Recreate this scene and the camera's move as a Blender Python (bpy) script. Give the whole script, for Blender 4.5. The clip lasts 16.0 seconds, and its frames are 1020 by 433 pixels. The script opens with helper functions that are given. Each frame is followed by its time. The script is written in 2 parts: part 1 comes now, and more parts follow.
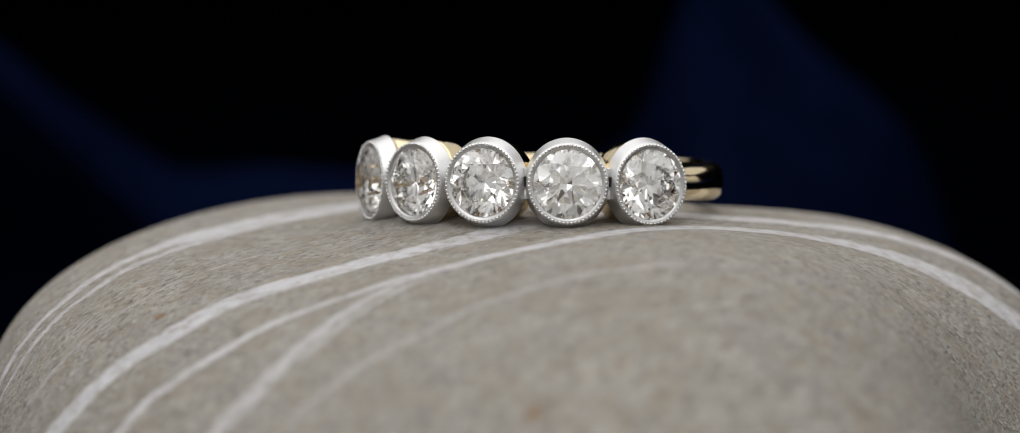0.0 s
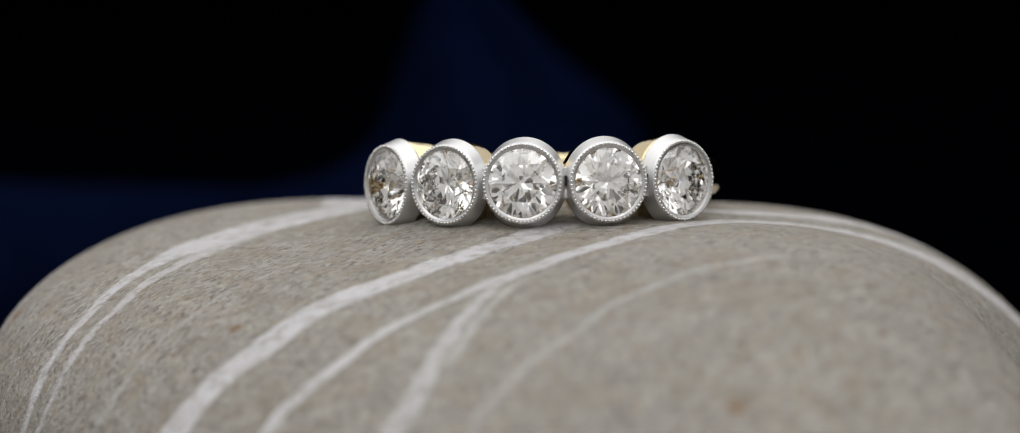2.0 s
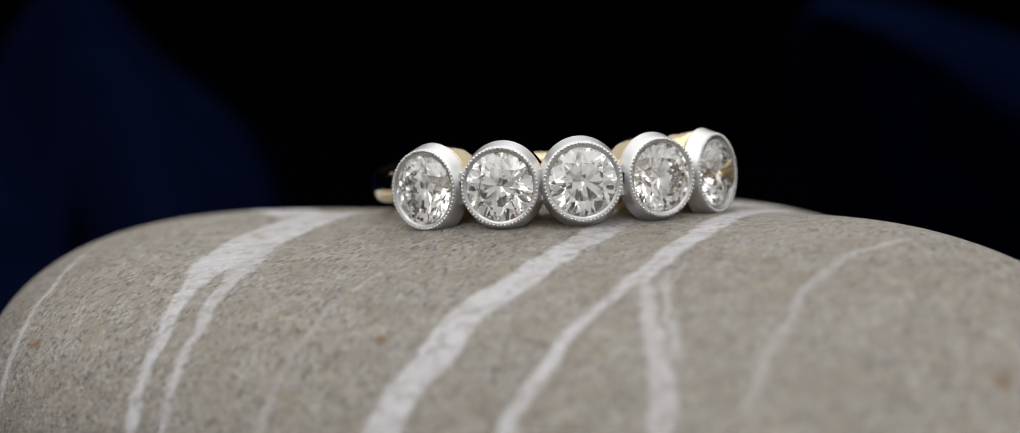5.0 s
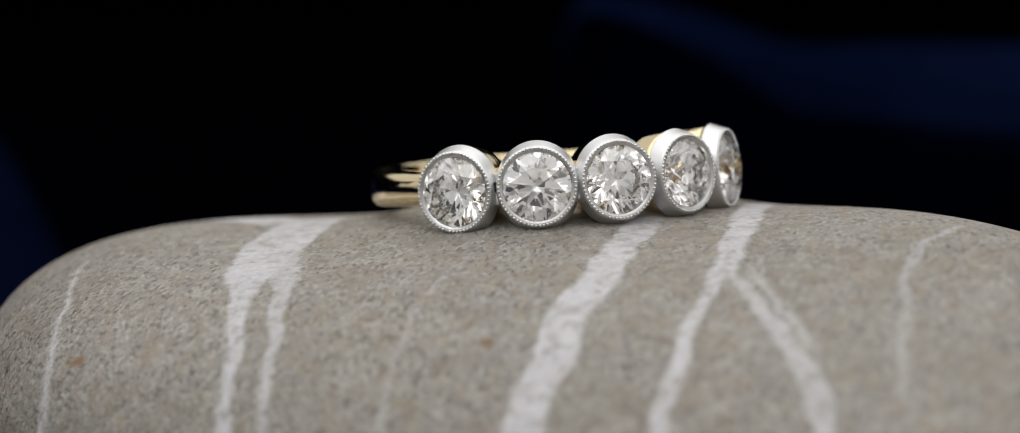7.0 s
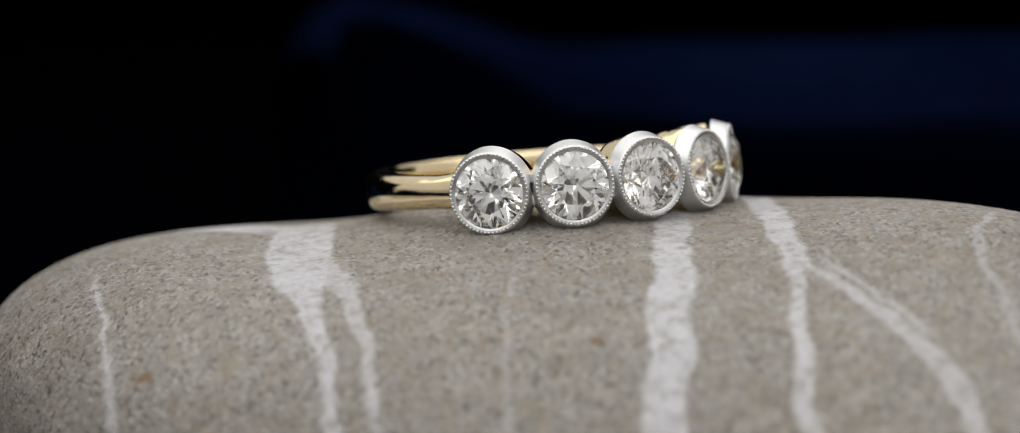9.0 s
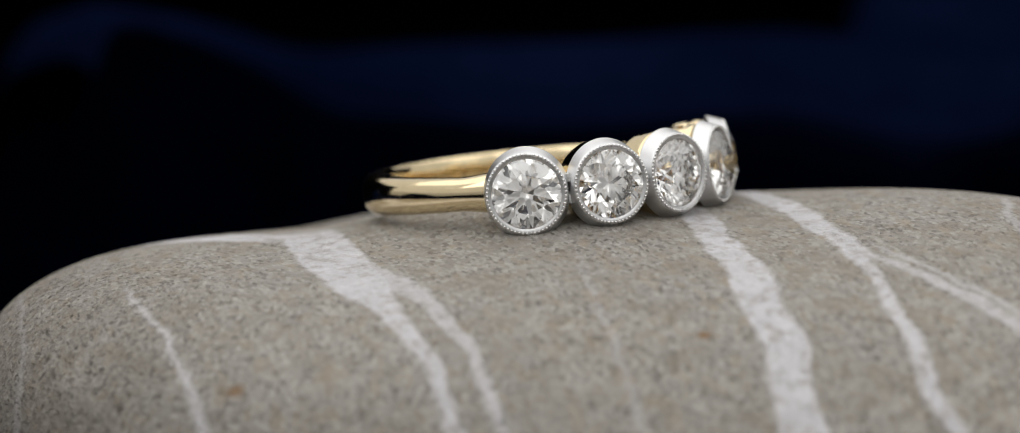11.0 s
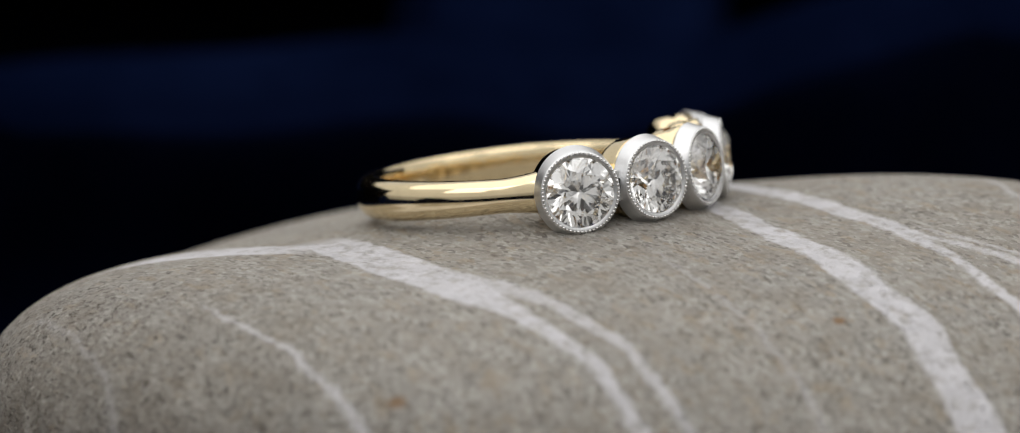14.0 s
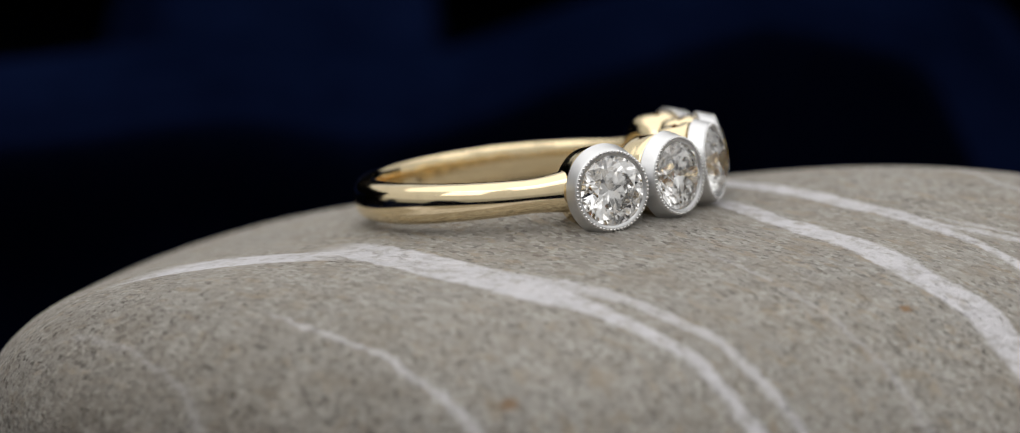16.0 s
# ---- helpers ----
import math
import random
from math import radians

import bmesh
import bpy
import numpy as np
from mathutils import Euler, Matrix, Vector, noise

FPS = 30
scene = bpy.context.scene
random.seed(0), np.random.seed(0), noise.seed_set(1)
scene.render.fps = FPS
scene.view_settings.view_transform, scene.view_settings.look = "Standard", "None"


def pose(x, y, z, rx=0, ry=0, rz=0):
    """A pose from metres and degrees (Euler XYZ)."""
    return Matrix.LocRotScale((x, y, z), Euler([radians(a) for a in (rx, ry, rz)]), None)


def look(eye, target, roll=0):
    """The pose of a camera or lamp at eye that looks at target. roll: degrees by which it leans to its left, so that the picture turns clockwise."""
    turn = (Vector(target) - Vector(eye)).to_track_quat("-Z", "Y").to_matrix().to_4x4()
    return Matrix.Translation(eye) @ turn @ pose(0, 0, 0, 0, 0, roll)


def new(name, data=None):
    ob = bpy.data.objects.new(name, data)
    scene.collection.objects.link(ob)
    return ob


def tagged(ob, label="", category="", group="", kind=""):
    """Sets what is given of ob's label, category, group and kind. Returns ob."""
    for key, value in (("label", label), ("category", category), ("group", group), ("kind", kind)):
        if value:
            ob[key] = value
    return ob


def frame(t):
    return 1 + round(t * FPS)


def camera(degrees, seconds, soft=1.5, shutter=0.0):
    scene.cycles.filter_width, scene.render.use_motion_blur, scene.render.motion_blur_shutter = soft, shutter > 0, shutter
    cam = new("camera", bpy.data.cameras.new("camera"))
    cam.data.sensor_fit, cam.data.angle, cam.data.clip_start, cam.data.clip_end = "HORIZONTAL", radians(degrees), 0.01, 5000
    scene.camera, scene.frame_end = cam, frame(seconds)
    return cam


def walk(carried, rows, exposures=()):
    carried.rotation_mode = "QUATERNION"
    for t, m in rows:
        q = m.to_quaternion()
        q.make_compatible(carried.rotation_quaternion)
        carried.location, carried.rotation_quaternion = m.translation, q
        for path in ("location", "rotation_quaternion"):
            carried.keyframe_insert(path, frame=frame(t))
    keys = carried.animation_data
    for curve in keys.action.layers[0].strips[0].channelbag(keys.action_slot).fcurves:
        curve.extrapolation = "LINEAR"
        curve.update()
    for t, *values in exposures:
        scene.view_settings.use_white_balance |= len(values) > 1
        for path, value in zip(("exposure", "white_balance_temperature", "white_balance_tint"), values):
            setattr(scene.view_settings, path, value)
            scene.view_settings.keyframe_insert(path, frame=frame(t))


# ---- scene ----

MM = 0.001

# camera: on a tripod, a little above the ring; the pebble, the ring and the cloth turn before it on a turntable
cam = camera(18.14, 16.0, soft=0.95)
AXIS = Vector((-0.0007, -0.0009, 0.0))
EYE = Matrix.Translation(AXIS) @ pose(-0.0860, -0.1627, 0.0252, 81.625, 0.782, -27.51)
walk(cam, [(0.0, EYE), (16.0, EYE)])
cam.data.dof.use_dof = True
cam.data.dof.focus_distance = 0.1755
cam.data.dof.aperture_fstop = 28
scene.cycles.max_bounces = scene.cycles.transmission_bounces = scene.cycles.glossy_bounces = 24

# turntable: seconds, degrees by which it has still to turn until the pebble stands square to the camera
SWING = [(0.0, 48.19), (0.5, 45.3), (1.0, 42.27), (1.5, 39.12), (2.0, 35.92), (2.5, 32.8), (3.0, 29.74), (3.5, 26.7),
         (6.0, 11.81), (6.5, 8.96), (7.0, 6.02), (7.5, 3.14), (8.0, 0.29), (8.5, -2.69), (9.0, -5.73), (9.5, -8.73),
         (10.0, -11.71), (12.5, -26.21), (13.0, -29.0), (13.5, -32.04), (14.0, -34.73), (14.5, -37.22), (15.0, -39.9), (15.5, -42.62),
         (16.0, -45.42)]

# light: softbox over the table; unseen white room added as a gradient brighter upwards
world = bpy.data.worlds.new("room_gradient")
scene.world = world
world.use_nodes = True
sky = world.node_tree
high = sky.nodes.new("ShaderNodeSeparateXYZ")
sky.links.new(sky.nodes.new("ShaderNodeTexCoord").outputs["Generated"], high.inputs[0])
# dim horizon is made up, to darken the gems' lower facets
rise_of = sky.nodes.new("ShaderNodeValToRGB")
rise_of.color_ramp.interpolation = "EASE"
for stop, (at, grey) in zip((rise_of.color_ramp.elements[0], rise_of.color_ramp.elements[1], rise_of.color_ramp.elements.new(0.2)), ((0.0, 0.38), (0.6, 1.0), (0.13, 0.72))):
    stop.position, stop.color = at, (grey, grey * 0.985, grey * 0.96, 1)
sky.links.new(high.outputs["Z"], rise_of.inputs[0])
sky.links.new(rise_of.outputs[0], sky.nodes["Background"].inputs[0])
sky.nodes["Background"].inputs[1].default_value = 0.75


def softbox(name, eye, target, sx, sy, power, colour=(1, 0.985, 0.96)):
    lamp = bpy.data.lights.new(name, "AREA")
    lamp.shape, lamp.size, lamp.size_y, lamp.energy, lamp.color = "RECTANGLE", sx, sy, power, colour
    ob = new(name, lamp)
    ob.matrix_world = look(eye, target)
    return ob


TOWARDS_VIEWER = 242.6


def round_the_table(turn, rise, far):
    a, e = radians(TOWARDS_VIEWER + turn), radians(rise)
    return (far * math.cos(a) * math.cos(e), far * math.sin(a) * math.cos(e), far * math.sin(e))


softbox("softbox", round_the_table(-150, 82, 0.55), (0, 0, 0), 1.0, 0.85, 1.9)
# three unseen panels added round and above the camera to brighten gems and front
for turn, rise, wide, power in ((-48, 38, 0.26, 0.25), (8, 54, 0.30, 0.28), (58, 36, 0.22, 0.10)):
    softbox("fill_panel", round_the_table(turn, rise, 0.52), (0, 0, 0), wide, 0.26, power)


# ---- materials ----
class Nodes:
    """Short names for wiring one material."""

    def __init__(self, name):
        self.mat = bpy.data.materials.new(name)
        self.mat.use_nodes = True
        self.tree = self.mat.node_tree
        self.bsdf = self.tree.nodes["Principled BSDF"]

    def add(self, kind, **settings):
        n = self.tree.nodes.new(kind)
        for k, v in settings.items():
            setattr(n, k, v)
        return n

    def put(self, socket, value):
        if isinstance(value, bpy.types.NodeSocket):
            self.tree.links.new(value, socket)
        else:
            socket.default_value = value

    def math(self, op, a, b=0.0, c=0.0, clamp=False):
        n = self.add("ShaderNodeMath", operation=op, use_clamp=clamp)
        for s, v in zip(n.inputs, (a, b, c)):
            self.put(s, v)
        return n.outputs[0]

    def dot(self, a, b):
        n = self.add("ShaderNodeVectorMath", operation="DOT_PRODUCT")
        self.put(n.inputs[0], a)
        self.put(n.inputs[1], b)
        return n.outputs["Value"]

    def place(self, scale=1000.0):
        """Object coordinates, in millimetres."""
        n = self.add("ShaderNodeVectorMath", operation="SCALE")
        self.put(n.inputs[0], self.add("ShaderNodeTexCoord").outputs["Object"])
        n.inputs["Scale"].default_value = scale
        return n.outputs[0]

    def noise(self, vec, scale, detail=3.0, rough=0.55):
        n = self.add("ShaderNodeTexNoise")
        self.put(n.inputs["Vector"], vec)
        n.inputs["Scale"].default_value, n.inputs["Detail"].default_value, n.inputs["Roughness"].default_value = scale, detail, rough
        return n.outputs["Fac"]

    def ramp(self, fac, lo, hi, a=0.0, b=1.0, smooth=True):
        n = self.add("ShaderNodeMapRange", interpolation_type="SMOOTHSTEP" if smooth else "LINEAR")
        for s, v in zip(n.inputs[:5], (fac, lo, hi, a, b)):
            self.put(s, v)
        return n.outputs[0]

    def mix(self, fac, a, b, blend="MIX"):
        n = self.add("ShaderNodeMix", data_type="RGBA", blend_type=blend)
        self.put(n.inputs[0], fac)
        self.put(n.inputs[6], a)
        self.put(n.inputs[7], b)
        return n.outputs[2]

    def bump(self, height, strength, distance, after=None):
        n = self.add("ShaderNodeBump")
        n.inputs["Strength"].default_value, n.inputs["Distance"].default_value = strength, distance
        self.put(n.inputs["Height"], height)
        if after is not None:
            self.put(n.inputs["Normal"], after)
        return n.outputs[0]


# white veins in the pebble: s over u / 10 as a polynomial, half widths by u, from u to u, density
VEINS = [
    ((-0.053, -0.235, 0.217, 1.282, -13.282), ((-28, 0.32), (-20, 0.6), (-13, 1.75), (-4, 1.8), (4, 1.3)), (-60, 1.5), 1.0),
    ((0.0, -6.6, -15.2), ((-4, 1.6), (1, 2.0), (5, 2.5), (10, 2.3)), (-0.5, 8.5), 1.0),
    ((0.284, 1.178, 0.027, -14.163), ((-30, 0.25), (-20, 0.45), (-12, 1.0)), (-60, -8), 0.75),
    ((0.07, 0.305, 1.899, 7.991), ((-30, 1.15), (-12, 0.95)), (-60, 60), 1.0),
    ((-0.023, -0.081, 0.279, 1.126, 1.630, 12.888), ((-24, 0.42), (-14, 0.8), (5, 0.9), (12, 1.5)), (-60, 28), 0.95),
    ((1.354, 11.407, 28.238, 33.382), ((-35, 0.6), (-22, 0.34)), (-39, -18), 0.8),
    ((1.354, 11.407, 28.238, 34.3), ((-32, 0.25), (-22, 0.16)), (-31, -20), 0.6),
    ((0.903, 7.653, 21.778, 41.149), ((-32, 0.2), (-20, 0.3)), (-34.5, -13), 0.5),
    ((0.12, -0.34, -25.55), ((-20, 0.22), (-10, 0.14)), (-60, -7), 0.75),
    ((0.245, 2.656, 0.942), ((-30, 0.24), (-20, 0.15)), (-60, -15), 0.36),
    ((-0.355, 1.469, -29.878), ((-8, 0.2), (2, 0.15)), (-20, 5), 0.26),
]
# rusty specks: place, radius
SPECKS = [((-13.04, -24.86, -4.25), 0.42), ((-29.98, -8.18, -6.7), 0.5), ((14.1, -41.4, -4.5), 0.5), ((-22.0, -20.0, -5.0), 0.25),
          ((4.0, -33.0, -3.6), 0.25), ((-26.0, -2.0, -4.5), 0.22)]


def stone_material():
    m = Nodes("sandstone")
    p = m.place()
    u = m.math("MULTIPLY", m.dot(p, (0.455, 0.878, 0.0)), 0.1)
    wob = m.math("SUBTRACT", m.noise(p, 0.22, 2.0), 0.5)
    fray = m.math("SUBTRACT", m.noise(p, 1.5, 4.0, 0.7), 0.5)
    s = m.dot(p, (0.878, -0.455, 0.0))
    s = m.math("MULTIPLY_ADD", wob, 1.3, m.math("MULTIPLY_ADD", fray, 0.85, s))
    u10 = m.math("MULTIPLY", u, 10.0)
    body_noise = m.noise(p, 0.7, 5.0, 0.6)
    patch = m.ramp(m.noise(p, 1.1, 4.0, 0.65), 0.30, 0.55, 0.35, 1.0)
    vein = None
    for poly, widths, (u0, u1), dense in VEINS:
        y = poly[0]
        for k in poly[1:]:
            y = m.math("MULTIPLY_ADD", u, y, k)
        off = m.math("ABSOLUTE", m.math("SUBTRACT", s, y))
        half = widths[0][1]
        for (a, w0), (b, w1) in zip(widths, widths[1:]):
            half = m.math("ADD", half, m.ramp(u10, a, b, 0.0, w1 - w0))
        over = m.math("SUBTRACT", half, off)
        mask = m.ramp(over, -0.2, 0.22)
        mask = m.math("MULTIPLY", mask, m.ramp(u10, u0 - 2, u0 + 2))
        mask = m.math("MULTIPLY", mask, m.ramp(u10, u1 - 2, u1 + 2, 1.0, 0.0))
        mask = m.math("MULTIPLY", mask, dense)
        vein = mask if vein is None else m.math("MAXIMUM", vein, mask)
    vein = m.math("MULTIPLY", vein, patch)
    # fine sand: grains of grey, buff and near-black
    grain = m.add("ShaderNodeTexVoronoi")
    streak = m.add("ShaderNodeMapping")
    streak.inputs["Rotation"].default_value = (0, 0, radians(-62.6))
    m.put(streak.inputs["Vector"], p)
    drawn = m.add("ShaderNodeVectorMath", operation="MULTIPLY")
    m.put(drawn.inputs[0], streak.outputs[0])
    drawn.inputs[1].default_value = (0.5, 1.0, 1.0)
    q = drawn.outputs[0]
    m.put(grain.inputs["Vector"], q)
    grain.inputs["Scale"].default_value = 5.0
    grey = m.add("ShaderNodeSeparateColor")
    m.put(grey.inputs[0], grain.outputs["Color"])
    tone = m.mix(m.ramp(body_noise, 0.34, 0.66), (0.302, 0.276, 0.239, 1), (0.402, 0.374, 0.335, 1))
    tone = m.mix(m.ramp(m.noise(p, 0.12, 2.0), 0.35, 0.65, 0.0, 0.5), tone, (0.335, 0.319, 0.293, 1))
    tone = m.mix(m.ramp(grey.outputs[0], 0.5, 1.0, 0.0, 0.55), tone, (0.560, 0.546, 0.497, 1))
    tone = m.mix(m.ramp(grey.outputs[1], 0.75, 0.97, 0.0, 0.55), tone, (0.115, 0.10, 0.085, 1))
    coarse = m.ramp(m.noise(p, 0.09, 2.0), 0.40, 0.62, 0.3, 1.0)
    coarse = m.math("MAXIMUM", coarse, m.ramp(s, -19, -31, 0.0, 1.35))
    pits = m.math("MULTIPLY", m.ramp(m.noise(q, 3.0, 4.0, 0.7), 0.57, 0.70), coarse)
    tone = m.mix(m.math("MULTIPLY", pits, 0.75), tone, (0.085, 0.072, 0.06, 1))
    buff = m.ramp(m.noise(q, 1.1, 4.0, 0.65), 0.52, 0.68, 0.0, 0.55)
    tone = m.mix(buff, tone, (0.370, 0.293, 0.202, 1))
    brown = m.ramp(m.noise(p, 0.28, 4.0, 0.7), 0.47, 0.68, 0.0, 0.45)
    tone = m.mix(brown, tone, (0.292, 0.252, 0.202, 1))
    mottle = m.ramp(m.noise(p, 1.7, 3.0, 0.6), 0.5, 0.72, 0.0, 0.42)
    tone = m.mix(mottle, tone, (0.215, 0.18, 0.135, 1))
    tone = m.mix(1.0, tone, (0.952, 0.953, 0.962, 1), "MULTIPLY")
    # the blunt end is browner and more weathered
    worn = m.math("MULTIPLY", m.ramp(s, -20, -33, 0.0, 1.0), m.ramp(m.noise(p, 0.5, 4.0, 0.7), 0.3, 0.6, 0.25, 0.62))
    tone = m.mix(worn, tone, (0.150, 0.131, 0.108, 1))
    # coarse dark and pale grains towards the blunt end
    rough_end = m.ramp(s, -16, -29, 0.12, 1.0)
    tone = m.mix(m.math("MULTIPLY", m.ramp(m.noise(p, 2.4, 3.0, 0.7), 0.56, 0.66, 0.0, 0.8), rough_end), tone, (0.062, 0.050, 0.040, 1))
    tone = m.mix(m.math("MULTIPLY", m.ramp(m.noise(p, 1.9, 3.0, 0.7), 0.58, 0.70, 0.0, 0.6), rough_end), tone, (0.50, 0.475, 0.43, 1))
    rust = None
    for (x, y, z), r in SPECKS:
        d = m.add("ShaderNodeVectorMath", operation="DISTANCE")
        m.put(d.inputs[0], p)
        d.inputs[1].default_value = (x, y, z)
        k = m.ramp(m.math("MULTIPLY_ADD", fray, 0.5, d.outputs["Value"]), r * 0.35, r * 1.3, 0.85, 0.0)
        rust = k if rust is None else m.math("MAXIMUM", rust, k)
    tone = m.mix(rust, tone, (0.24, 0.135, 0.06, 1))
    gap = m.add("ShaderNodeVectorMath", operation="DISTANCE")
    m.put(gap.inputs[0], p)
    gap.inputs[1].default_value = (-10.9, -27.56, -4.55)
    vein = m.math("MULTIPLY", vein, m.ramp(m.math("MULTIPLY_ADD", fray, 0.6, gap.outputs["Value"]), 0.15, 0.5, 0.5, 1.0))
    chalk = m.mix(m.ramp(m.noise(p, 0.6, 3.0), 0.3, 0.7), (0.560, 0.545, 0.562, 1), (0.655, 0.637, 0.660, 1))
    chalk = m.mix(m.ramp(grey.outputs[2], 0.6, 1.0, 0.0, 0.3), chalk, (0.765, 0.752, 0.775, 1))
    m.put(m.bsdf.inputs["Base Color"], m.mix(vein, tone, chalk))
    m.put(m.bsdf.inputs["Roughness"], m.ramp(grey.outputs[0], 0.0, 1.0, 0.62, 0.85))
    m.bsdf.inputs["Specular IOR Level"].default_value = 0.35
    h = m.math("MULTIPLY_ADD", pits, -0.8, m.noise(p, 4.0, 4.0, 0.7))
    m.put(m.bsdf.inputs["Normal"], m.bump(h, 0.8, 0.00028, m.bump(body_noise, 0.5, 0.0005)))
    return m.mat


def metal(name, colour, rough, spread, relief, grain=3.0):
    m = Nodes(name)
    p = m.place()
    m.bsdf.inputs["Metallic"].default_value = 1.0
    m.put(m.bsdf.inputs["Base Color"], m.mix(m.ramp(m.noise(p, 0.8, 3.0), 0.35, 0.7), (*colour, 1), (*[k * 0.93 for k in colour], 1)))
    m.put(m.bsdf.inputs["Roughness"], m.ramp(m.noise(p, 5.0, 4.0, 0.7), 0.3, 0.75, rough, rough + spread))
    m.put(m.bsdf.inputs["Normal"], m.bump(m.noise(p, grain, 4.0, 0.6), relief, 0.00003))
    return m.mat


def diamond_material():
    m = Nodes("diamond")
    for k, v in (("Transmission Weight", 1.0), ("IOR", 2.417), ("Roughness", 0.0)):
        m.bsdf.inputs[k].default_value = v
    m.bsdf.inputs["Base Color"].default_value = (1.0, 1.0, 0.99, 1)
    return m.mat


def velvet(name, dark, light, scale):
    m = Nodes(name)
    p = m.place()
    m.put(m.bsdf.inputs["Base Color"], m.mix(m.ramp(m.math("MULTIPLY_ADD", m.noise(p, scale * 9, 4.0, 0.7), 0.4, m.noise(p, scale, 4.0)), 0.48, 0.92), (*dark, 1), (*light, 1)))
    m.bsdf.inputs["Roughness"].default_value = 0.95
    m.bsdf.inputs["Specular IOR Level"].default_value = 0.0
    m.put(m.bsdf.inputs["Normal"], m.bump(m.noise(p, 2.5, 3.0), 0.4, 0.0004))
    return m.mat


STONE = stone_material()
WHITE_METAL = metal("satin_white_gold", (0.74, 0.74, 0.745), 0.31, 0.14, 0.14, 9.0)
WHITE_POLISH = metal("polished_white_gold", (0.78, 0.775, 0.765), 0.10, 0.05, 0.03)
GOLD = metal("polished_yellow_gold", (0.915, 0.76, 0.49), 0.07, 0.07, 0.03)
# near-black colour stands in for the dark reflection at the joints
BLACK_REFLECTION = metal("black_reflection_metal", (0.045, 0.042, 0.04), 0.35, 0.2, 0.1)
DIAMOND = diamond_material()
NAVY = velvet("navy_cloth", (0.0009, 0.0024, 0.0102), (0.0023, 0.0047, 0.0190), 0.045)
BLACK = velvet("black_cloth", (0.0003, 0.0004, 0.0008), (0.0004, 0.0005, 0.0011), 0.02)


# ---- mesh helpers ----
def mesh_of(name, bm, material, smooth=True):
    me = bpy.data.meshes.new(name)
    bm.normal_update()
    bm.to_mesh(me)
    bm.free()
    me.materials.append(material)
    if smooth:
        for f in me.polygons:
            f.use_smooth = True
    return me


def part(name, bm, material, parent, label="", smooth=True, at=None):
    ob = new(name, mesh_of(name, bm, material, smooth))
    ob.parent = parent
    if at is not None:
        ob.matrix_basis = at
    return tagged(ob, label=label)


def grid_mesh(bm, rows, close_u=False, close_v=False):
    """Quads between rows of points."""
    vs = [[bm.verts.new(p) for p in row] for row in rows]
    nu, nv = len(vs), len(vs[0])
    for i in range(nu if close_u else nu - 1):
        for j in range(nv if close_v else nv - 1):
            a, b = vs[i][j], vs[(i + 1) % nu][j]
            c, d = vs[(i + 1) % nu][(j + 1) % nv], vs[i][(j + 1) % nv]
            bm.faces.new((a, b, c, d))
    return vs


def lathe(bm, profile, n):
    """A closed or open profile of (radius, height) turned about z."""
    rows = [[(r * math.cos(2 * math.pi * k / n), r * math.sin(2 * math.pi * k / n), z) for r, z in profile] for k in range(n)]
    return grid_mesh(bm, rows, close_u=True)


# ---- pebble ----
CENTRE, RADII = Vector((0, -4, -24)), (42, 40, 24)
POWERS = [(a, b, d - a - b) for d in (5, 6) for a in range(d + 1) for b in range(d + 1 - a)]
SHAPE = (0.022, -0.115, -0.217, -0.009, 0.415, -0.162, 0.178, 0.145, 0.114, -0.618, 0.418, 0.136, 0.024, 0.720, -0.507, -0.084,
         -0.092, 0.757, 0.123, 0.023, 0.100, -0.024, 0.177, -0.076, -0.304, -0.042, 0.242, 0.037, -0.220, -0.160, 0.241, 0.350,
         -0.458, 0.012, -0.549, -0.636, 0.991, 1.149, -0.120, 0.457, -0.561, -1.345, -0.310, 0.442, 0.429, -0.522, -0.623, 0.122,
         -0.303)


def pebble_radius(d):
    base = 1 / np.sqrt((d[..., 0] / RADII[0]) ** 2 + (d[..., 1] / RADII[1]) ** 2 + (d[..., 2] / RADII[2]) ** 2)
    bulge = sum(k * d[..., 0] ** a * d[..., 1] ** b * d[..., 2] ** c for k, (a, b, c) in zip(SHAPE, POWERS))
    return base * np.exp(bulge)


def pebble():
    nu, nv = 420, 210
    lon = np.linspace(0, 2 * np.pi, nu, endpoint=False)[:, None]
    lat = np.linspace(0.002, np.pi - 0.002, nv)[None, :]
    d = np.stack([np.cos(lat) + 0 * lon, np.sin(lat) * np.cos(lon), np.sin(lat) * np.sin(lon)], -1)
    pts = (np.array(CENTRE) + d * pebble_radius(d)[..., None]) * MM
    # shallow hollows on the shoulder behind the ring
    top = pts[..., 2] > -0.02
    for x, y, wide, deep in ((-18, 14, 8, 0.26), (-1, 20, 6, 0.28)):
        pts[..., 2] -= deep * MM * top * np.exp(-((pts[..., 0] / MM - x) ** 2 + (pts[..., 1] / MM - y) ** 2) / (2 * wide ** 2))
    bm = bmesh.new()
    vs = grid_mesh(bm, pts.tolist(), close_u=True)
    bm.faces.new([r[0] for r in vs])
    bm.faces.new([r[-1] for r in reversed(vs)])
    bmesh.ops.recalc_face_normals(bm, faces=bm.faces)
    ob = new("pebble", mesh_of("pebble", bm, STONE))
    tagged(ob, "smooth grey-brown sandstone pebble with white quartz veins", "pebble")
    return ob, float(pts[..., 2].min())


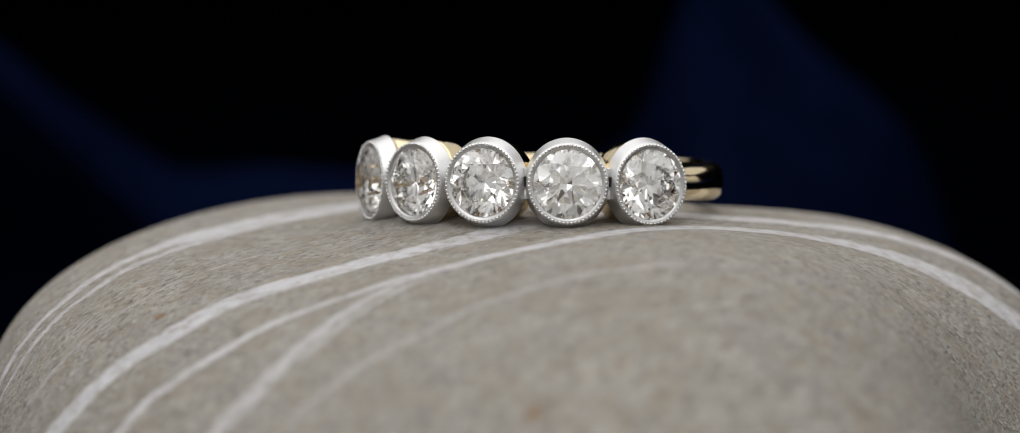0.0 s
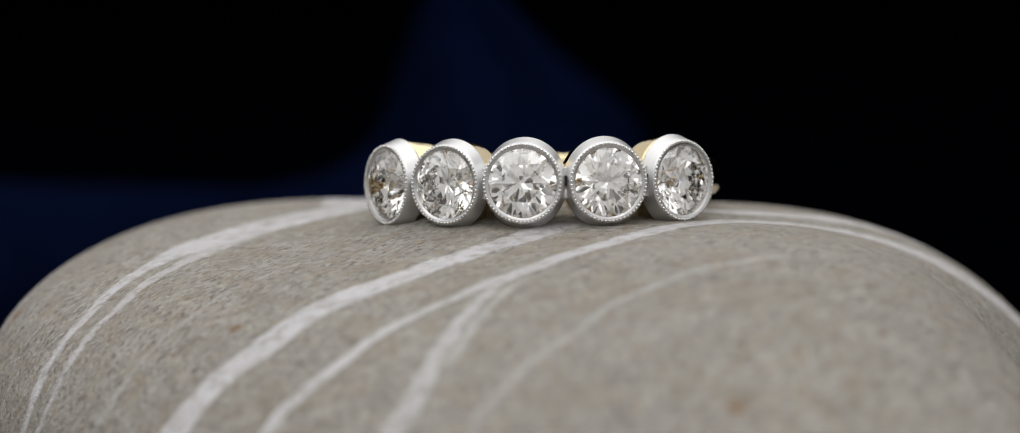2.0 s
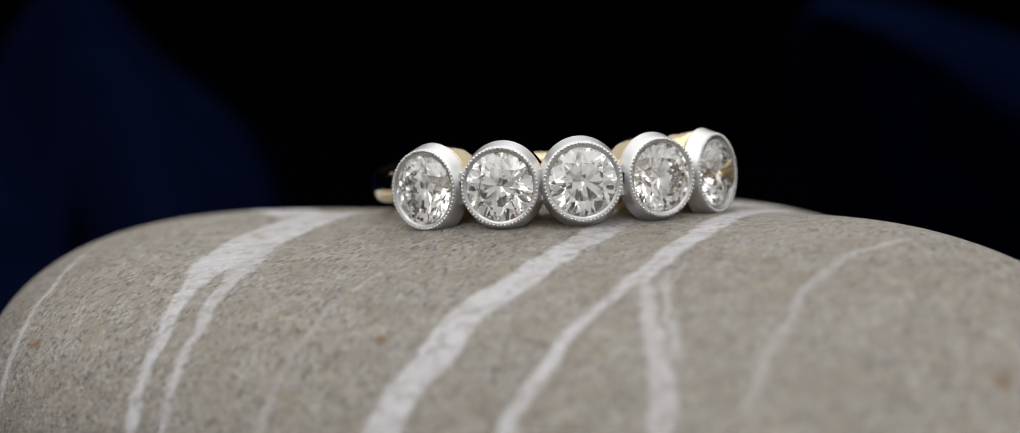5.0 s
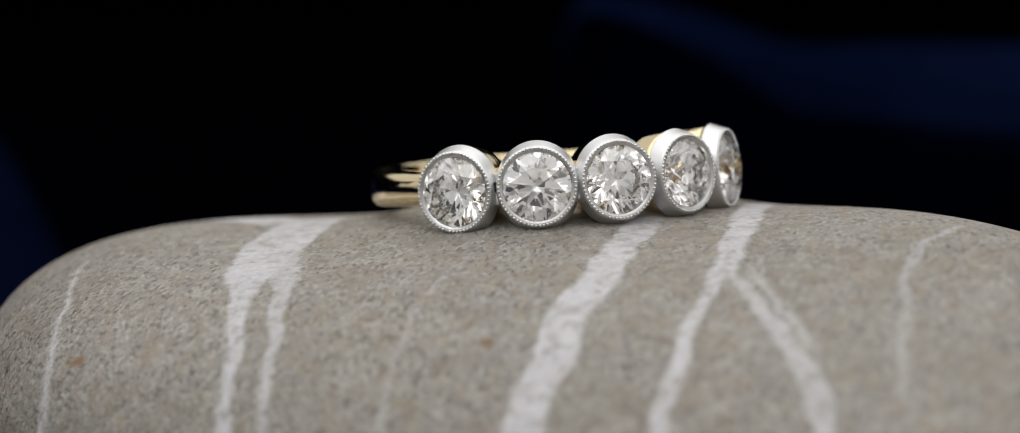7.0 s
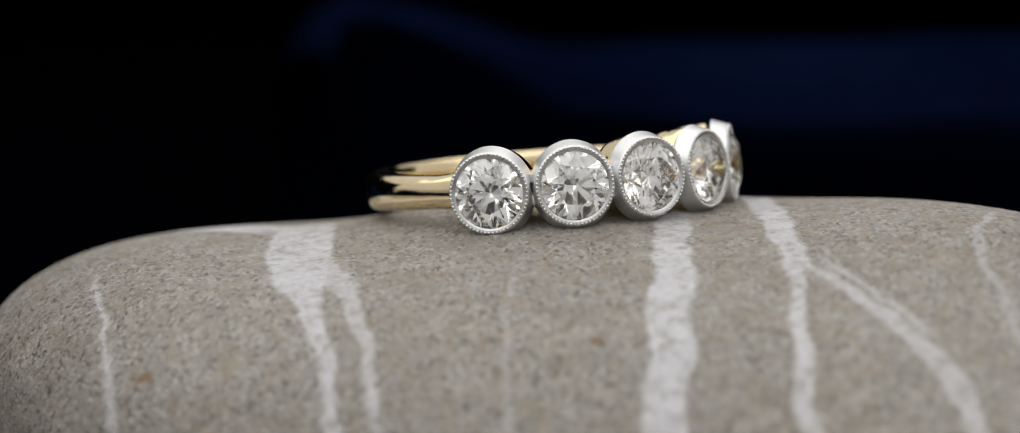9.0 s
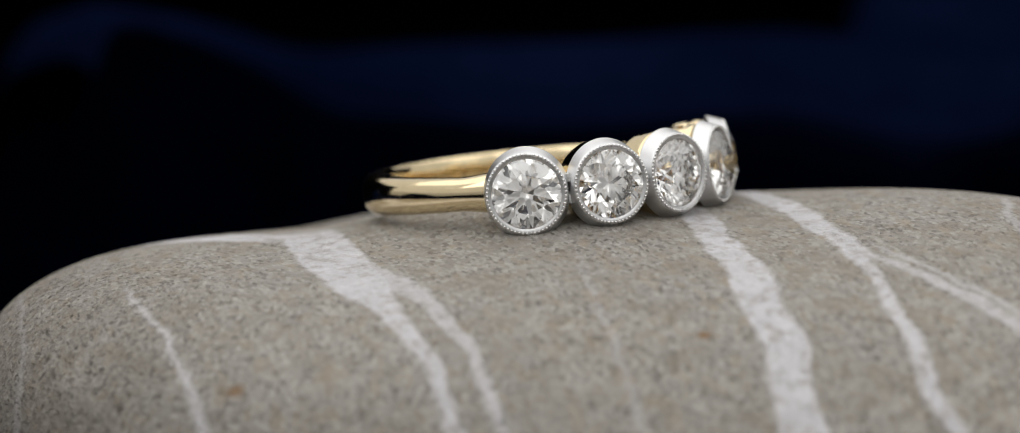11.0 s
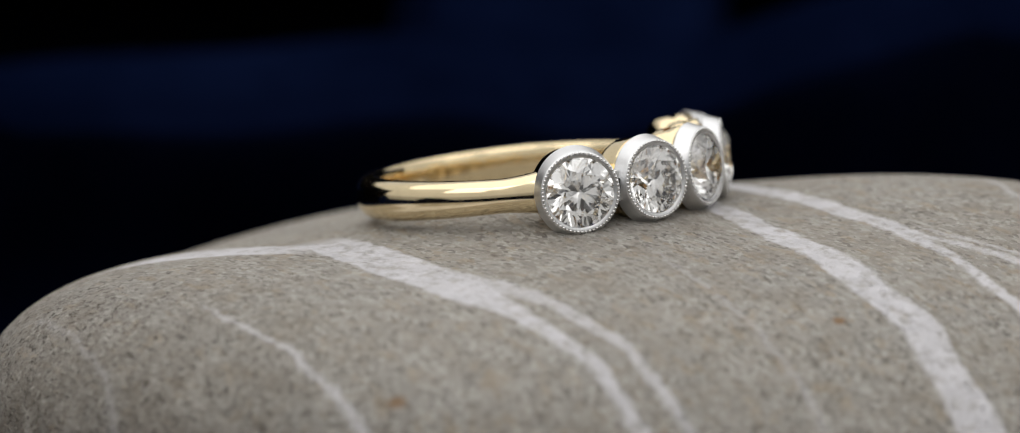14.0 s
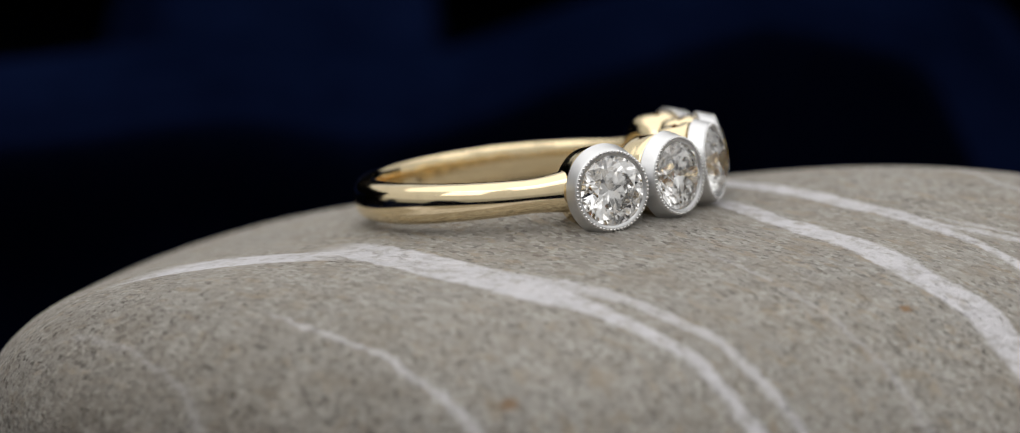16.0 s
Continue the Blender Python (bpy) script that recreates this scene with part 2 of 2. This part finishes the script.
stone, GROUND = pebble()


# ---- cloth and surroundings ----
# crest of the folds: azimuth in degrees, height over the ring's middle, how far the fold overhangs its foot, how thick its roll is
CREST = [(-40, -36, 0, 10), (-15, -30, 0.5, 10), (-4, 4, 0.8, 10), (5, 6, 0.75, 10), (10, 3.6, 0.7, 10), (14, 1.4, 0.7, 10), (18, -1.6, 0.8, 10), (22, -3.2, 0.8, 10),
         (25, -2.4, 0.6, 10), (31, -0.6, 0.7, 10), (37, -1.0, 0.8, 10), (45, -1.9, 0.8, 10), (50, -2.2, 0.8, 9), (54, -2.2, 0.8, 8), (56.5, -1.6, 1, 7), (59, 0.4, 1, 5.5),
         (62, 1.8, 1, 4), (65, 2.8, 1, 3), (67, 3.2, 1, 2.5), (68.5, -20, 1, 3), (70, -42, 0.5, 10), (89.5, -42, 0, 10), (92.5, -13, 0, 10), (95, -7.5, 0, 10),
         (97.7, -3.5, 0, 10), (99.6, 1.5, 0, 10), (101, 5, 0, 10), (102.6, 6, 0.1, 10), (103.8, 4.5, 0.2, 10), (104.4, 0, 0.4, 10), (105, -7, 0.3, 10), (106.2, -11, 0.1, 10), (109, -14, 0, 10), (117, -16, 0, 10),
         (125.5, -18, 0.4, 10), (130, -10, 0.9, 9), (134, -1, 1, 8), (139, 5, 1, 8), (150, 4, 1, 8), (170, -26, 0, 10), (200, -36, 0, 10), (320, -36, 0, 10)]


def cloth():
    na, nk = 720, 70
    az = np.linspace(0, 360, na, endpoint=False)
    table = np.array(CREST)
    deg, top, over, roll = np.concatenate([table[-1:] - (360, 0, 0, 0), table, table[:1] + (360, 0, 0, 0)]).T
    wob = 0.35 * np.sin(np.radians(az * 9)) + 0.25 * np.sin(np.radians(az * 23 + 40))
    zc = np.interp((az + 40) % 360 - 40, deg, top) + wob
    ov = np.interp((az + 40) % 360 - 40, deg, over)
    h = np.interp((az + 40) % 360 - 40, deg, roll) / 10
    zc = np.convolve(np.concatenate([zc[-3:], zc, zc[:3]]), np.array([1, 2, 3, 4, 3, 2, 1]) / 16, "valid")
    g = GROUND / MM - 0.2
    far = np.interp(az, (112, 122, 170, 185), (0, 36, 36, 0)) + 4 * np.sin(np.radians(az * 5 + 20))
    foot = 130 * ov + 60 * (1 - ov)
    knee = 124 * ov + 82 * (1 - ov)
    rear = np.interp(az, (18.5, 20.5, 31, 37), (0, 1, 1, 0))
    low = np.minimum(zc - 13 * h, 0.5 * (zc + g))
    # profile from the pebble outwards: ground, foot, knee, roll over the crest, back down
    gentle = 1 - ov
    rs = [0 * az + 0.5, 0 * az + 45, foot - 14 + far, foot + far, knee + far, 102.6 - 10 * gentle + far, 100.2 - 2 * gentle + far, 101.5 + 3 * gentle + far,
          106 + 4 * gentle + far, 112 + 6 * ov + 4 * gentle + far, 122 + 18 * ov + far,
          132 + 24 * ov + far, 152 + 14 * ov + far, 170 + far, 185 + far, 0 * az + 228]
    zs = [g + 0 * az, g + 0 * az, g + 0 * az, g + 0.25 * (low - g), low, zc - 8.5 * h, zc - 5.0 * h, zc - 1.9 * h, zc, zc - 1.2, zc - 7 + 4 * rear,
          (g + 0.4 * (zc - g)) * (1 - rear) + (zc - 1) * rear, g * (1 - rear) + (zc + 6) * rear, g * (1 - rear) + (zc + 7) * rear, g + 0 * az, g + 0 * az]
    rs, zs = np.array(rs), np.array(zs)
    fine = np.linspace(0, len(rs) - 1, nk)
    i0 = np.minimum(fine.astype(int), len(rs) - 2)
    near = (fine - i0)[:, None]

    def spline(v):
        a, b, c, d = v[np.maximum(i0 - 1, 0)], v[i0], v[i0 + 1], v[np.minimum(i0 + 2, len(v) - 1)]
        return 0.5 * (2 * b + (c - a) * near + (2 * a - 5 * b + 4 * c - d) * near ** 2 + (3 * b - a - 3 * c + d) * near ** 3)

    r = np.maximum(spline(rs), 0.4)
    z = np.maximum(spline(zs), g)
    x, y = r * np.cos(np.radians(az)), r * np.sin(np.radians(az))
    pts = np.stack([x, y, z], -1) * MM
    bm = bmesh.new()
    vs = grid_mesh(bm, pts.tolist(), close_v=True)
    # hem: the tall fold ends in a free edge
    bmesh.ops.delete(bm, geom=[f for f in bm.faces if 67.2 < math.degrees(math.atan2(f.calc_center_median().y, f.calc_center_median().x)) < 70
                               and f.calc_center_median().z > (g + 2) * MM], context="FACES")
    bm.faces.new(list(reversed(vs[0])))
    bmesh.ops.recalc_face_normals(bm, faces=bm.faces)
    ob = new("navy_cloth", mesh_of("navy_cloth", bm, NAVY))
    return tagged(ob, "dark navy cloth draped in soft folds round the pebble", "cloth")


drape = cloth()


def shell():
    """Table and dark surroundings."""
    bm = bmesh.new()
    z = GROUND - 0.004
    lathe(bm, [(0.0005, z), (0.75, z)], 48)
    ob = new("table", mesh_of("table", bm, BLACK, False))
    tagged(ob, "black table top under the navy cloth", "table", kind="structure")
    bm = bmesh.new()
    prof = [(0.72, z + 0.002), (0.72, 0.25), (0.725, 0.25), (0.725, z + 0.002)]
    rows = [[(r * math.cos(radians(a)), r * math.sin(radians(a)), h) for r, h in prof] for a in range(-3, 135, 3)]
    grid_mesh(bm, rows, close_v=True)
    ob = new("backdrop", mesh_of("backdrop", bm, BLACK))
    tagged(ob, "black cloth backdrop hung behind the table", "backdrop", kind="structure")


shell()

# ---- diamond ring ----
UP = Vector((-0.022, 0.115, 1.0)).normalized()
RIGHT = Vector((0, 1, 0)).cross(UP).normalized()
BACK = UP.cross(RIGHT)
RING = Matrix.Translation((0, 0, 0.27 * MM)) @ Matrix((RIGHT, BACK, UP)).transposed().to_4x4()
FACE_R = 11.03 * MM
MIDDLE = Vector((0.14, -0.46, 0.0)) * MM
SEATS = (-139.3, -114.3, -90.2, -65.3, -40.0)


def band(parent):
    """D-shaped shank with its shoulders running up to the end settings."""
    bm = bmesh.new()
    n, rows = 150, []
    for k in range(n + 1):
        a = radians(-34 + 248 * k / n)
        end = min(k, n - k) / n * 248
        near = max(0.0, 1 - end / 16)
        half, inner = 1.17 - 0.28 * max(0.0, 1 - end / 62) + 0.35 * near ** 1.5, 8.55
        thick = 1.45 + 0.2 * near
        row = []
        for q in range(28):
            th = 2 * math.pi * q / 28
            cx, cz = math.cos(th), math.sin(th)
            if cx >= 0:
                rr = inner + 0.45 + (thick - 0.45) * abs(cx) ** 0.75
                zz = half * math.copysign(abs(cz) ** 0.8, cz)
            else:
                rr = inner + 0.45 - 0.45 * abs(cx) ** 0.45
                zz = half * math.copysign(abs(cz) ** 0.7, cz)
            row.append((rr * MM * math.cos(a), rr * MM * math.sin(a), zz * MM))
        rows.append(row)
    vs = grid_mesh(bm, rows, close_v=True)
    bm.faces.new(vs[0])
    bm.faces.new(list(reversed(vs[-1])))
    bmesh.ops.recalc_face_normals(bm, faces=bm.faces)
    return part("band", bm, GOLD, parent, "polished yellow gold band", at=pose(0, 0, -0.00004, 0.75, 0.6))


def rail(parent):
    """The gold strip that runs behind the settings."""
    bm = bmesh.new()
    rows = []
    for k in range(61):
        a = radians(-150 + 120 * k / 60)
        row = []
        for q in range(16):
            th = 2 * math.pi * q / 16
            rr = 8.88 + 0.33 * math.copysign(abs(math.cos(th)) ** 0.6, math.cos(th))
            zz = 0.85 * math.copysign(abs(math.sin(th)) ** 0.6, math.sin(th))
            row.append((rr * MM * math.cos(a), rr * MM * math.sin(a), zz * MM))
        rows.append(row)
    vs = grid_mesh(bm, rows, close_v=True)
    bm.faces.new(vs[0])
    bm.faces.new(list(reversed(vs[-1])))
    bmesh.ops.recalc_face_normals(bm, faces=bm.faces)
    return part("gallery_rail", bm, GOLD, parent, "yellow gold strip behind the settings")


def brilliant():
    """A round brilliant of 57 facets and a thin girdle, 1 in radius, its girdle at z = 0."""
    bm = bmesh.new()
    table_r, table_z, star_r = 0.57, 0.33, 0.785
    gird, low, half = 0.035, -0.897, math.cos(math.pi / 8)
    star_z = table_z - (star_r * half - table_r) * (table_z - gird) / (1 - table_r)
    low_z = low + 0.23 * half * (-gird - low)

    def ring(r, z, n, turn):
        return [bm.verts.new((r * math.cos(2 * math.pi * (k + turn) / n), r * math.sin(2 * math.pi * (k + turn) / n), z)) for k in range(n)]

    table = ring(table_r, table_z, 8, 0.0)
    star = ring(star_r, star_z, 8, 0.5)
    top = ring(1.0, gird, 16, 0.0)
    bot = ring(1.0, -gird, 16, 0.0)
    lower = ring(0.23, low_z, 8, 0.5)
    culet = bm.verts.new((0, 0, low))
    bm.faces.new(table)
    for k in range(8):
        bm.faces.new((table[k], star[k], table[(k + 1) % 8]))
        g = 2 * k
        bm.faces.new((table[k], star[k - 1], top[g], star[k]))
        bm.faces.new((star[k], top[g], top[g + 1]))
        bm.faces.new((star[k], top[g + 1], top[(g + 2) % 16]))
        bm.faces.new((bot[g], bot[g + 1], lower[k]))
        bm.faces.new((bot[g + 1], bot[(g + 2) % 16], lower[k]))
        bm.faces.new((bot[g], lower[k], culet, lower[k - 1]))
    for k in range(16):
        bm.faces.new((top[k], bot[k], bot[(k + 1) % 16], top[(k + 1) % 16]))
    bmesh.ops.recalc_face_normals(bm, faces=bm.faces)
    return bm


def turned(profile, n, core=9.0, slim=1.0, tall=1.0):
    """A closed profile of (radius, height) in millimetres, turned about z; what lies outside the core is slimmer across the ring, or taller."""
    bm = bmesh.new()
    rows = []
    for k in range(n):
        c, q = math.cos(2 * math.pi * k / n), math.sin(2 * math.pi * k / n)
        rows.append([((min(r, core) + max(r - core, 0) * slim) * MM * c, (min(r, core) + max(r - core, 0) * tall) * MM * q, z * MM) for r, z in profile])
    grid_mesh(bm, rows, close_u=True, close_v=True)
    bmesh.ops.recalc_face_normals(bm, faces=bm.faces)
    return bm


def crisp(ob, degrees):
    """Hard edges where two faces meet at more than the given angle."""
    me = ob.data
    bm = bmesh.new()
    bm.from_mesh(me)
    for e in bm.edges:
        e.smooth = len(e.link_faces) == 2 and e.calc_face_angle(0) < radians(degrees)
    bm.to_mesh(me)
    bm.free()
    return ob


def setting(parent, angle, yaw, spin, rise, size):
    """One millegrain bezel with its stone; z of the part points out of the ring."""
    a = radians(angle)
    out = Vector((math.cos(a), math.sin(a), 0))
    face = Vector((math.cos(a + radians(yaw)), math.sin(a + radians(yaw)), 0))
    up = Vector((0, 0, 1))
    m = (Matrix((up.cross(face), up, face)) * size).transposed().to_4x4()
    m.translation = MIDDLE + out * FACE_R + up * rise * MM
    # the wall flares from the beaded edge back to a sharp rear rim; the lip slopes in to the stone
    bezel = part("bezel_setting", turned(
        [(1.895, -0.03), (1.93, 0.0), (2.02, 0.035), (2.10, 0.04), (2.18, 0.02), (2.23, -0.03), (2.25, -0.07), (2.345, -0.34), (2.44, -0.61), (2.525, -0.85),
         (2.54, -0.89), (2.53, -0.93), (2.49, -0.96), (2.30, -0.98), (1.90, -0.96), (1.76, -0.74), (1.82, -0.46), (1.985, -0.26), (1.985, -0.09)], 112, 2.235, 0.4, 1.0),
        WHITE_METAL, parent, "satin white gold bezel", at=m)
    crisp(bezel, 34)
    # beaded edge
    bm = bmesh.new()
    beads = 62
    for k in range(beads):
        t = 2 * math.pi * (k + 0.5 * math.sin(spin)) / beads
        size = 1 + 0.12 * math.sin(k * 2.3 + spin)
        bmesh.ops.create_icosphere(bm, subdivisions=2, radius=0.086 * size * MM,
                                   matrix=Matrix.Translation((2.13 * MM * math.cos(t), 2.13 * MM * math.sin(t), 0.045 * MM)))
    part("milgrain", bm, WHITE_POLISH, bezel, "row of tiny beads along the rim")
    bm = brilliant()
    bmesh.ops.transform(bm, verts=bm.verts, matrix=Matrix.Rotation(radians(spin), 4, "Z") @ Matrix.Scale(1.97 * MM, 4))
    bmesh.ops.translate(bm, verts=bm.verts, vec=(0, 0, -0.17 * MM))
    part("gemstone", bm, DIAMOND, bezel, "round brilliant-cut diamond", smooth=False)
    # domed gold cup behind, with a round hole at the back and an oval window above and below
    bm = turned(
        [(2.0, -0.985), (2.0, -1.10), (2.19, -1.16), (2.26, -1.24), (2.27, -1.4), (2.27, -1.55), (2.26, -1.7), (2.255, -1.85), (2.25, -2.0), (2.24, -2.15), (2.23, -2.3), (2.22, -2.5),
         (2.19, -2.75), (2.1, -2.98), (1.78, -3.2), (1.25, -3.3), (0.86, -3.26), (0.68, -3.16), (0.68, -3.02), (0.98, -2.94), (1.38, -2.78), (1.68, -2.4), (1.78, -2.2), (1.84, -2.0),
         (1.86, -1.8), (1.88, -1.6), (1.9, -1.4), (1.9, -0.985)], 96, 1.98, 0.45, 1.4)
    window = []
    for f in bm.faces:
        c = f.calc_center_median() / MM
        lean = math.degrees(math.atan2(abs(c.x), abs(c.y)))
        if math.hypot(c.x, c.y) > 1.6 and (lean / 17) ** 2 + ((c.z + 1.95) / 0.3) ** 2 < 1:
            window.append(f)
    bmesh.ops.delete(bm, geom=window, context="FACES")
    cup = part("cup", bm, GOLD, bezel, "yellow gold cup open at the back")
    crisp(cup, 50)


def link(parent, angle, z):
    """One of the two small polished blocks, over and under a slot, that join neighbouring bezels."""
    a = radians(angle)
    bm = bmesh.new()
    rows = []
    for h, k in ((-0.30, 0.7), (-0.26, 0.95), (0.0, 1.0), (0.26, 0.95), (0.30, 0.7)):
        rows.append([(x * MM, y * k * MM, h * MM) for x, y in ((0.16 * k, -0.20), (0.22 * k, -0.12), (0.24 * k, 0.0), (0.22 * k, 0.12), (0.16 * k, 0.20), (-0.9, 0.3), (-0.9, -0.3))])
    vs = grid_mesh(bm, rows, close_v=True)
    bm.faces.new(vs[0])
    bm.faces.new(list(reversed(vs[-1])))
    bmesh.ops.recalc_face_normals(bm, faces=bm.faces)
    at = Matrix.Translation(MIDDLE + (Vector((math.cos(a), math.sin(a), 0)) * 10.5 + Vector((0, 0, z - 0.12))) * MM) @ Matrix.Rotation(a, 4, "Z")
    crisp(part("link", bm, WHITE_POLISH, parent, "polished white gold joint", at=at), 40)


def slot(parent, angle):
    """A dark block, painted as black reflection, between the two blocks of a joint."""
    a = radians(angle)
    bm = bmesh.new()
    bmesh.ops.create_cube(bm, size=1.0, matrix=Matrix.Diagonal((0.8 * MM, 0.34 * MM, 0.56 * MM, 1)))
    bmesh.ops.bevel(bm, geom=bm.edges, offset=0.04 * MM, segments=1, affect="EDGES")
    at = Matrix.Translation(MIDDLE + (Vector((math.cos(a), math.sin(a), 0)) * 10.42 + Vector((0, 0, 0.0))) * MM) @ Matrix.Rotation(a, 4, "Z")
    part("joint_reflection", bm, BLACK_REFLECTION, parent, "dark block painted as a black reflection between two bezels", smooth=False, at=at)


def diamond_ring():
    whole = new("diamond_ring")
    whole.empty_display_size = 0.005
    whole.matrix_basis = RING
    tagged(whole, "yellow gold ring with five round diamonds in milgrain-edged white bezels", "ring")
    band(whole)
    rail(whole)
    for angle, yaw, spin, rise, size in zip(SEATS, (2.0, 0.0, -1.0, -1.6, -1.5), (4, 11, 22, 17, 8), (-0.14, -0.13, -0.10, -0.13, -0.15), (1.02, 1, 1, 1, 1.02)):
        setting(whole, angle, yaw, spin, rise, size)
    for a, b in zip(SEATS, SEATS[1:]):
        for z in (0.58, -0.58):
            link(whole, (a + b) / 2, z)
        slot(whole, (a + b) / 2)
    return whole


ring = diamond_ring()


def motions():
    """The turntable carries the pebble, the ring and the cloth round one upright axis."""
    for thing in (stone, ring, drape):
        start = thing.matrix_basis.copy()
        walk(thing, [(t, Matrix.Translation(AXIS) @ Matrix.Rotation(radians(-a), 4, "Z") @ Matrix.Translation(-AXIS) @ start) for t, a in SWING])


motions()
